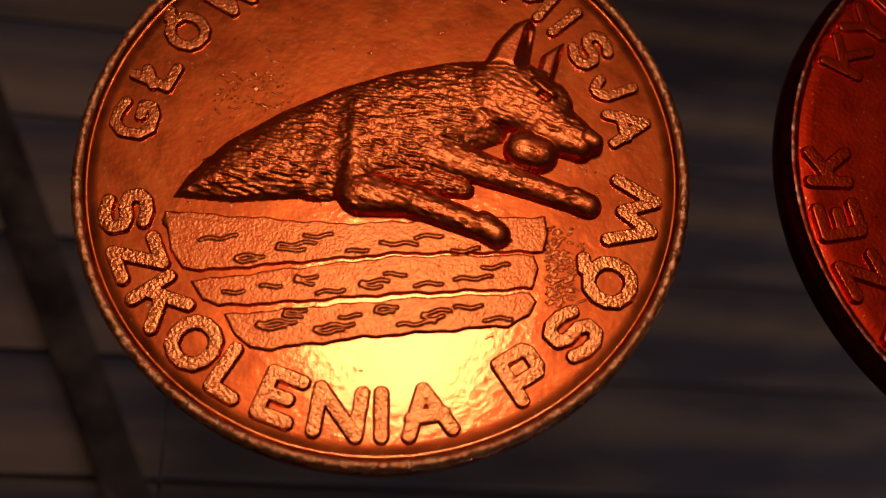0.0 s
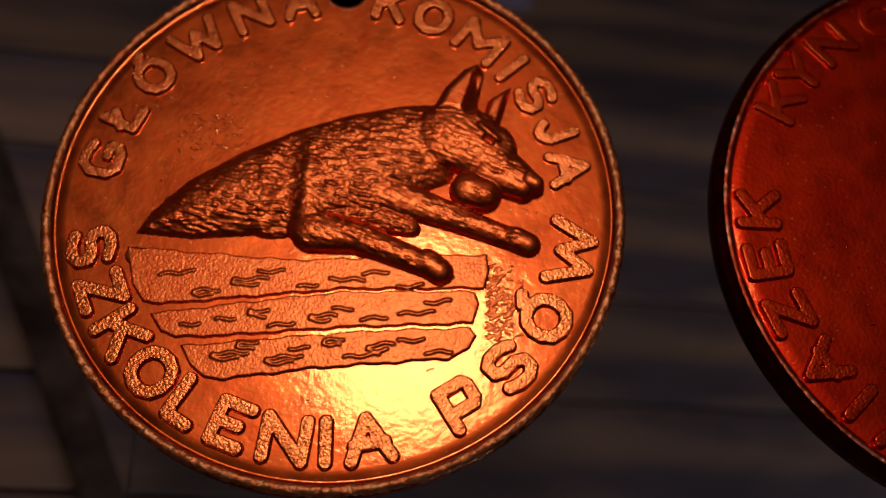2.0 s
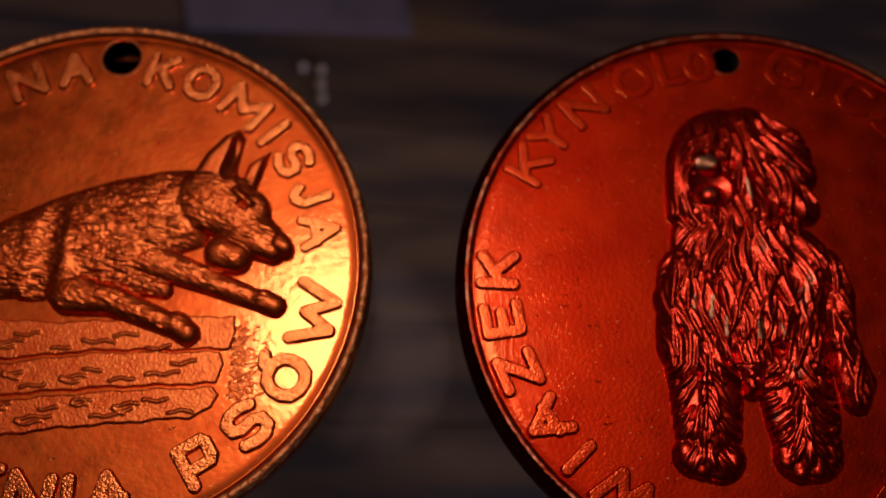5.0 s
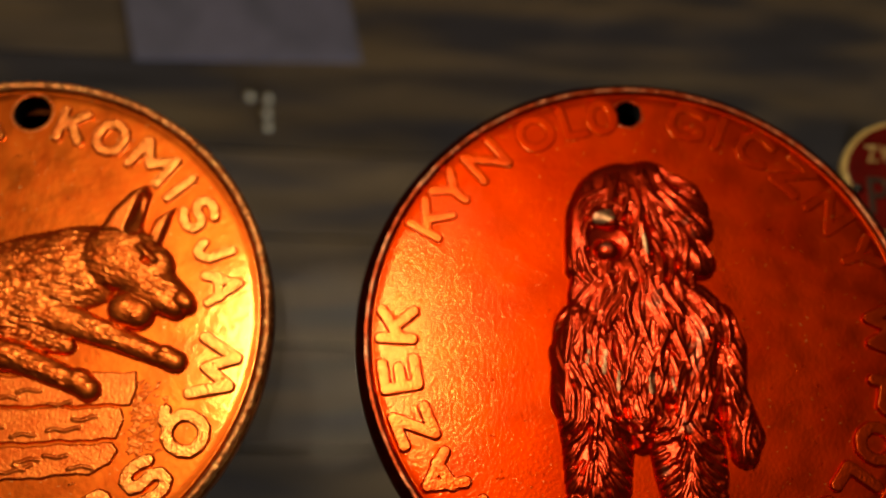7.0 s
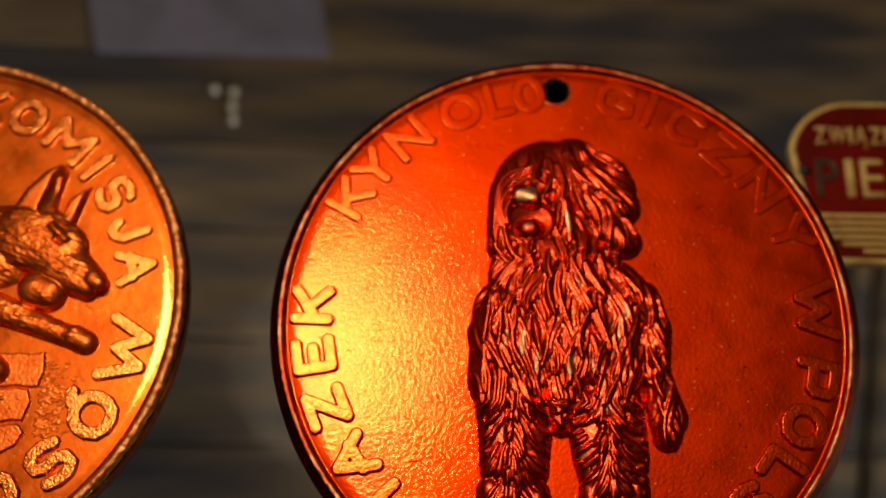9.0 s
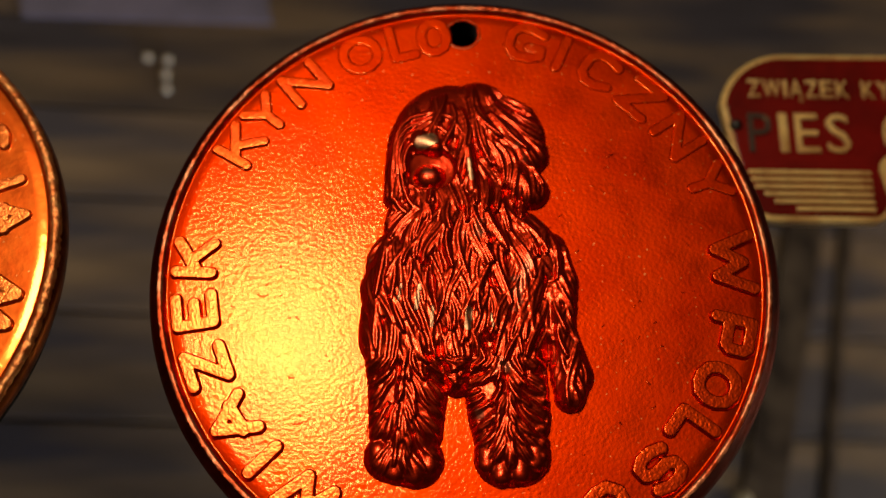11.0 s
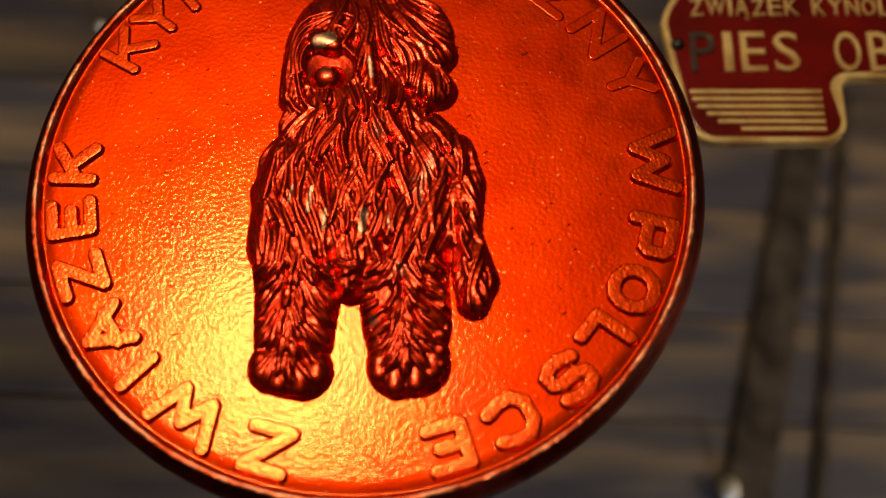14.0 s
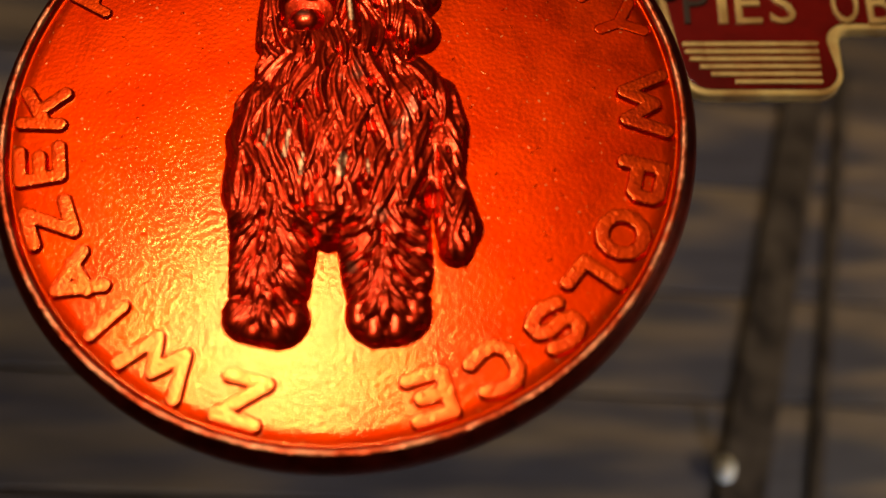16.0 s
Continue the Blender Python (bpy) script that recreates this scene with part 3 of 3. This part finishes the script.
def shaggy_figure():
    """The relief on the red medal: a standing shaggy form of long hanging locks."""
    rng = random.Random(8)
    r = Relief(-11, -20, 12.5, 20, 0.08)
    # head with a peaked crown and two steps of hair at its side
    r.limb(-1.6, 11.2, -1.8, 8.8, 5.2, 5.0, 1.5)
    r.limb(-1.0, 12.2, 2.6, 12.0, 5.4, 4.6, 1.5)
    r.limb(0.2, 15.0, 1.2, 15.4, 2.6, 2.5, 1.2)
    r.limb(-5.4, 10.5, -5.8, 6.4, 1.5, 1.2, 1.1)
    r.limb(3.6, 11.8, 5.6, 10.6, 3.2, 1.9, 1.3)
    r.limb(4.2, 8.6, 5.8, 7.2, 2.4, 1.7, 1.2)
    # chest and the hanging coat
    r.limb(-0.5, 3.4, -0.2, -1.0, 6.3, 8.5, 1.7)
    r.limb(-4.8, 0.2, -5.1, -6.0, 3.4, 3.5, 1.5)
    r.limb(0.2, -1.0, 1.0, -4.0, 7.0, 5.4, 1.7)
    r.limb(5.4, 1.0, 4.2, -7.6, 3.0, 2.9, 1.5)
    r.limb(-5.0, -5.0, -4.5, -9.5, 3.4, 3.2, 1.5)
    # legs: one straight, one with a feathered outline, both on broad feet
    r.limb(-4.3, -7.5, -4.4, -13.8, 3.5, 3.0, 1.5)
    r.limb(-5.7, -16.0, -3.5, -16.3, 2.0, 2.2, 1.2)
    r.limb(3.2, -6.5, 3.9, -12.5, 3.6, 3.35, 1.5)
    r.limb(3.9, -12.5, 3.9, -15.0, 3.35, 2.8, 1.5)
    r.limb(3.5, -15.8, 4.7, -15.7, 2.5, 2.5, 1.1)
    r.limb(-0.5, -5.0, -0.4, -10.0, 2.6, 1.1, 1.5)
    # the long side lock
    r.limb(5.2, 3.6, 7.4, 1.2, 1.6, 1.7, 1.2)
    r.limb(7.4, 2.0, 8.5, -1.0, 1.4, 1.25, 1.0)
    r.limb(8.4, -1.0, 8.1, -5.4, 1.35, 1.35, 1.1)
    r.limb(8.2, -5.6, 9.0, -9.2, 1.35, 1.8, 1.0)
    r.limb(9.0, -9.2, 8.8, -10.9, 1.8, 1.3, 1.0)
    base = r.h.copy()
    r.h[:] = np.where(base > 0.02, np.maximum(base * 0.8, 0.1), 0)

    def flow(x, y):
        """How far the hair drifts sideways for each millimetre that it falls."""
        if y > 5:
            side = 0.3 * (x + 1.0) if x > -1.0 else 0.12 * (x + 1.0)
            return side * min(1.0, max(0.15, (y - 7) / 7))
        if y > -8 and x < 6.9:
            return 0.17 * (x - 0.2) * max(0.0, min(1.0, (y + 2) / 6)) - 0.035 * x
        if x >= 6.9:
            return 0.1
        mid = -4.6 if x < -0.6 else 3.6
        return (0.45 if x < -0.6 else 0.75) * (x - mid)

    def lock(x, y, n, ra, high, wavy=1.0):
        """A tapered, wavy lock of fine strands whose tip stands clear of what lies under it."""
        phase, wave = 0.45 * x + 0.5 * y + noisy(rng, -0.7, 0.7), noisy(rng, 0.2, 0.5) * wavy
        steps, gap = 12, noisy(rng, 0.42, 0.75)
        for q in range(steps):
            u = q / steps
            j, i = int((y - r.y0) / r.step), int((x - r.x0) / r.step)
            if not (0 <= j < r.ny and 0 <= i < r.nx) or base[j, i] < 0.02:
                return
            vx = flow(x, y) + wave * math.cos(phase + 3.6 * u)
            s, k = n / steps, math.hypot(vx, 1)
            x2, y2 = x + vx / k * s, y - s / k
            w = ra * min(1.0, 0.6 + 1.2 * u) * (1.0 if u < 0.6 else 1.0 - 0.85 * ((u - 0.6) / 0.4) ** 1.5)
            sj, si = r.window(min(x, x2) - w, y2 - w, max(x, x2) + w, y + w)
            xx, yy = np.meshgrid(r.x[si], r.y[sj])
            dx, dy = x2 - x, y2 - y
            f = np.clip(((xx - x) * dx + (yy - y) * dy) / (dx * dx + dy * dy), 0, 1)
            side = ((xx - x) * dy - (yy - y) * dx) / math.hypot(dx, dy)
            far = np.hypot(xx - x - f * dx, yy - y - f * dy) / w
            strand = 0.5 + 0.5 * np.cos(2 * math.pi * (side + 0.12 * math.sin(phase + 5 * u)) / gap)
            lift = high * (0.35 + 0.65 * u) * np.sqrt(np.clip(1 - far**2, 0, 1)) + 0.11 * strand * np.clip(2.5 * (1 - far), 0, 1) - 0.06
            low = base[sj, si] * 0.82 + 0.04
            r.h[sj, si] = np.where((far < 1) & (base[sj, si] > 0.02), np.maximum(r.h[sj, si], low + lift), r.h[sj, si])
            x, y = x2, y2

    rows = []
    for y0 in np.arange(-15.0, 18.0, 1.8):
        for x0 in np.arange(-9.0, 11.0, 1.0):
            x, y = x0 + noisy(rng, -0.5, 0.5), y0 + noisy(rng, -0.8, 0.8)
            j, i = int((y - r.y0) / r.step), int((x - r.x0) / r.step)
            if 0 <= j < r.ny and 0 <= i < r.nx and base[j, i] > 0.3:
                rows.append((x, y))
    for x, y in rows:
        if y < -8.6 and x < 6.9:
            for dx in (-0.25, 0.25):
                lock(x + dx, y + noisy(rng, -0.5, 0.5), noisy(rng, 1.8, 3.0), noisy(rng, 0.28, 0.46), noisy(rng, 0.25, 0.42), 0.4)
        elif y < -1.5 and x < 6.9:
            short = 9.0 + 2.2 * rng.random() - 1.6 * (-1.5 < x < 1.2)
            lock(x, y, min(noisy(rng, 3.4, 6.4), max(1.6, y + short)), noisy(rng, 0.38, 0.7), noisy(rng, 0.3, 0.62), 0.8)
        else:
            lock(x, y, noisy(rng, 3.8, 7.2), noisy(rng, 0.38, 0.75), noisy(rng, 0.25, 0.55), 1.0)
    # hair along the middle of the legs
    for k in range(14):
        for mid in (-4.6, 3.6):
            lock(mid + (0.22 if k % 2 else -0.22), -7.8 - 0.55 * k, noisy(rng, 1.6, 2.6), noisy(rng, 0.3, 0.45), noisy(rng, 0.3, 0.45), 0.4)
    for k in range(6):
        r.limb(4.6, -9.4 - 1.1 * k, 6.5, -10.3 - 1.1 * k, 0.5, 0.6, 0.55, 0.5, power=0.8)
    # toes
    for x, y in ((-6.5, -16.5), (-5.2, -17.3), (-3.7, -17.5), (-2.5, -16.7), (2.1, -16.5), (3.2, -17.4), (4.7, -17.2), (5.9, -16.2)):
        r.limb(x, y + 0.9, x, y, 0.9, 0.85, 0.4, 0.7, power=0.9)
    # deep hollow with a round knob in the head, and hair combed round it
    xx, yy = np.meshgrid(r.x, r.y)
    q = np.hypot((xx + 2.9) / 2.2, (yy - 8.7) / 1.9)
    r.h = np.where(q < 1, np.minimum(r.h, 0.35 + 0.6 * q), r.h)
    for ring in (1.0, 1.2, 1.36, 1.52):
        start, steps = rng.randint(0, 3), rng.randint(11, 15)
        for k in range(start, start + steps):
            a, b = math.radians(58 + 11 * k), math.radians(69 + 11 * k)
            ra, rb = (ring * (1 + 0.05 * math.sin(0.9 * q + 5 * ring)) for q in (k, k + 1))
            r.limb(-2.6 + 2.5 * ra * math.cos(a), 9.0 + 3.6 * ra * math.sin(a), -2.6 + 2.5 * rb * math.cos(b), 9.0 + 3.6 * rb * math.sin(b), 0.28, 0.28, 0.34, 1.62 - 0.45 * ring, power=0.7)
    r.limb(-3.1, 8.0, -2.8, 8.0, 1.3, 1.25, 1.2, 0.45)
    r.limb(-3.8, 11.4, -2.5, 10.9, 1.0, 0.8, 0.45, 1.3, power=0.7)
    r.limb(0.3, 10.6, 0.7, 6.8, 0.7, 0.8, 0.5, 1.2, power=1.0)
    r.soften()
    r.soften()
    spots = []
    for x, y, tilt, long, wide in WORN:
        worn = Relief(-11, -20, 12.5, 20, 0.08)
        dx, dy = 0.5 * long * math.sin(tilt), 0.5 * long * math.cos(tilt)
        worn.limb(x - dx, y - dy, x + dx, y + dy, wide, wide, 1.0)
        worn.h = np.where(worn.h > 0.1, r.h + 0.02, 0)
        spots.append(worn.mesh("worn_spot", F))
    return r.mesh("relief", F), spots


def scratches(seed, count, reach, cluster=None):
    """Fine raised nicks and scratches in the open field of a medal."""
    rng = random.Random(seed)
    r = Relief(-reach, -reach, reach, reach, 0.06)
    for k in range(count):
        a, d = noisy(rng, 0, 6.28), reach * 0.97 * math.sqrt(rng.random())
        x, y = d * math.cos(a), d * math.sin(a)
        if cluster and k % 2:
            x, y = cluster[0] + noisy(rng, -3.2, 3.2), cluster[1] + noisy(rng, -1.8, 1.8)
        n, w = noisy(rng, 0.05, 0.9) * rng.random(), noisy(rng, 0.07, 0.12)
        t = noisy(rng, -0.9, 0.9)
        r.limb(x, y, x + n * math.cos(t), y + n * math.sin(t), w, w * 0.8, noisy(rng, 0.02, 0.05))
    return r.mesh("worn_surface", F)


part("worn_surface", scratches(11, 170, 18.5, (-11.0, 6.5)), COPPER_LETTER, first, "fine nicks and scratches", pose(*STRUCK, 0))
part("worn_surface", scratches(12, 150, 20.5), RED_METAL, second, "fine nicks and scratches")
part("log_relief", log_pile(), COPPER_RELIEF, first, "stack of logs in low relief", pose(*STRUCK, 0))
part("relief", leaning_figure(), COPPER_RELIEF, first, "raised furry figure relief", pose(*STRUCK, 0))
shaggy, worn_spots = shaggy_figure()
part("relief", shaggy, RED_RELIEF, second, "raised relief of long shaggy locks", pose(-0.00015, 0, 0))
for spot in worn_spots:
    part("worn_spot", spot, BARE, second, "bare pale spot where the lacquer has worn off", pose(-0.00015, 0, 0))

# ---- badge ----
def outline_plate(sections, z0, z1, edge):
    """A plate whose outline is given as rounded corners (x, y, radius, first degree), with a rounded top edge."""
    ring = []
    for x, y, rad, a0, a1 in sections:
        for k in range(13):
            a = math.radians(a0 + (a1 - a0) * k / 12)
            ring.append((x + rad * math.cos(a), y + rad * math.sin(a)))
    bm = bmesh.new()
    f = bm.faces.new([bm.verts.new((x, y, z0)) for x, y in ring])
    bm.normal_update()
    if f.normal.z < 0:
        f.normal_flip()
    top = bmesh.ops.extrude_face_region(bm, geom=[f])["geom"]
    f.normal_flip()
    for v in (g for g in top if isinstance(g, bmesh.types.BMVert)):
        v.co.z = z1
    edges = [g for g in top if isinstance(g, bmesh.types.BMEdge)]
    bmesh.ops.bevel(bm, geom=edges, offset=edge, segments=3, affect="EDGES", profile=0.5)
    return bm


badge = tagged(new("badge"), "gold-edged red enamel badge with gold lettering, under the medals", "badge")
badge.matrix_basis = pose(0, 0, -0.018)
MMS = 0.001


def badge_outline(inset):
    """Band with a round end, and a lower lobe with round corners."""
    k = inset
    rows = [(94.8, 24.6, 7.5 - k, 90, 170), (92.2, 15.4, 3.2 - k, 190, 270), (102.2, 14.8, 2.6 - k, 270, 360), (106.2 - k, 18.1, 1.4 + k, 180, 90), (129, 21.1, 1.6 - k, 270, 360), (129, 30.8, 1.6 - k, 0, 90)]
    return [(x * MMS, y * MMS, rad * MMS, a, b) for x, y, rad, a, b in rows]


part("plate", outline_plate(badge_outline(0), -0.0012, 0.0, 0.0003), GOLD, badge, "gold border of the badge")
part("enamel", outline_plate(badge_outline(0.62), -0.0004, 0.00015, 0.0001), ENAMEL, badge, "glossy dark red enamel")


def line_of_text(text, x, y, height, widths, gap, z):
    for char in text:
        w = widths.get(char, widths[""])
        if char != " ":
            part("letter", glyph(char, height, w * MMS, 0.0003, -0.018, 0.02), WORN_GOLD if char == "P" else GOLD, badge, m=pose((x + w / 2) * MMS, y * MMS, z))
        x += w + gap


line_of_text("ZWI\u0104ZEK KYNOLOGICZNY", 90.4, 27.6, 0.0021, {"": 1.35, "I": 0.38, "W": 1.9, " ": 0.8}, 0.32, 0.00012)
line_of_text("PIES OBRONNY", 90.1, 22.3, 0.0046, {"": 2.5, "I": 0.9, " ": 1.9, "O": 2.6}, 0.8, 0.00012)
for k, x0 in enumerate((89.7, 89.9, 90.3, 91.2, 92.2, 94.4)):
    bar = block((102.6 - x0) * MMS, 0.00048, 0.0003, 0.0001)
    part("stripe", bar, GOLD, badge, m=pose((102.6 + x0) / 2 * MMS, (17.7 - 0.83 * k) * MMS, 0.0002))
# Dark knob added where the badge has a small hole; it gives the hole's darkness.
knob = bmesh.new()
bmesh.ops.create_uvsphere(knob, u_segments=20, v_segments=10, radius=0.0007)
part("rivet", knob, HOLE_DARK, badge, "small dark knob in place of the badge's hole", m=pose(0.0889, 0.0232, 0.0))

# ---- glass shelves ----
tagged(part("glass_shelf", block(0.3, 0.12, 0.002, 0.0003), GLASS, m=pose(0.045, 0.0, -0.0058)), "clear glass shelf under the medals", "shelf")
tagged(part("glass_shelf", block(0.22, 0.12, 0.002, 0.0003), GLASS, m=pose(0.09, 0.02, -0.0203)), "clear glass shelf under the badge", "shelf")


# ---- things on the board; places along and across its slope ----
# A flat dark brown strip from a to b on the board.
def ribbon(ax, ay, bx, by, width, label):
    long = math.hypot(bx - ax, by - ay)
    return tagged(part("ribbon", block(long, width, 0.0008, 0.0002), STRIP,
                       m=BOARD @ pose((ax + bx) / 2, (ay + by) / 2, 0.0004, 0, 0, math.degrees(math.atan2(by - ay, bx - ax)))), label, "ribbon")


ribbon(-0.0515, 0.0385, -0.0095, -0.047, 0.0055, "dark brown flat strip lying across the base board")
ribbon(0.1975, 0.076, 0.1695, -0.04, 0.003, "thin dark brown strip lying across the base board")
ribbon(0.1865, 0.073, 0.1525, -0.035, 0.0105, "narrow dark brown strip lying across the base board")
tagged(part("paper_sheet", block(0.043, 0.06, 0.0006, 0.0001), PAPER, m=BOARD @ pose(0.0225, 0.0805, 0.0003, 0, 0, 15)), "small grey-blue sheet of paper lying on the base board", "paper")
# Four tiny pale balls in a small group.
for x, y in ((0.0300, 0.0440), (0.0333, 0.0444), (0.0333, 0.0415), (0.0337, 0.0389)):
    bead = bmesh.new()
    bmesh.ops.create_uvsphere(bead, u_segments=14, v_segments=8, radius=0.0007)
    tagged(part("bead", bead, PALE, m=BOARD @ pose(x, y, 0.0007)), "tiny pale ball on the base board", "bead", "beads on the base board")
# A small pale drop shape, resting on the board.
drop = bmesh.new()
bmesh.ops.create_uvsphere(drop, u_segments=18, v_segments=12, radius=0.0018)
for v in drop.verts:
    v.co.y *= 1.5 - 0.3 * (v.co.y > 0)
    v.co.x *= 1.0 - 170 * max(0, v.co.y)
tagged(part("pearl_drop", drop, PALE, m=BOARD @ pose(0.1512, -0.0208, 0.0018)), "small pale drop shape on the base board", "bead")
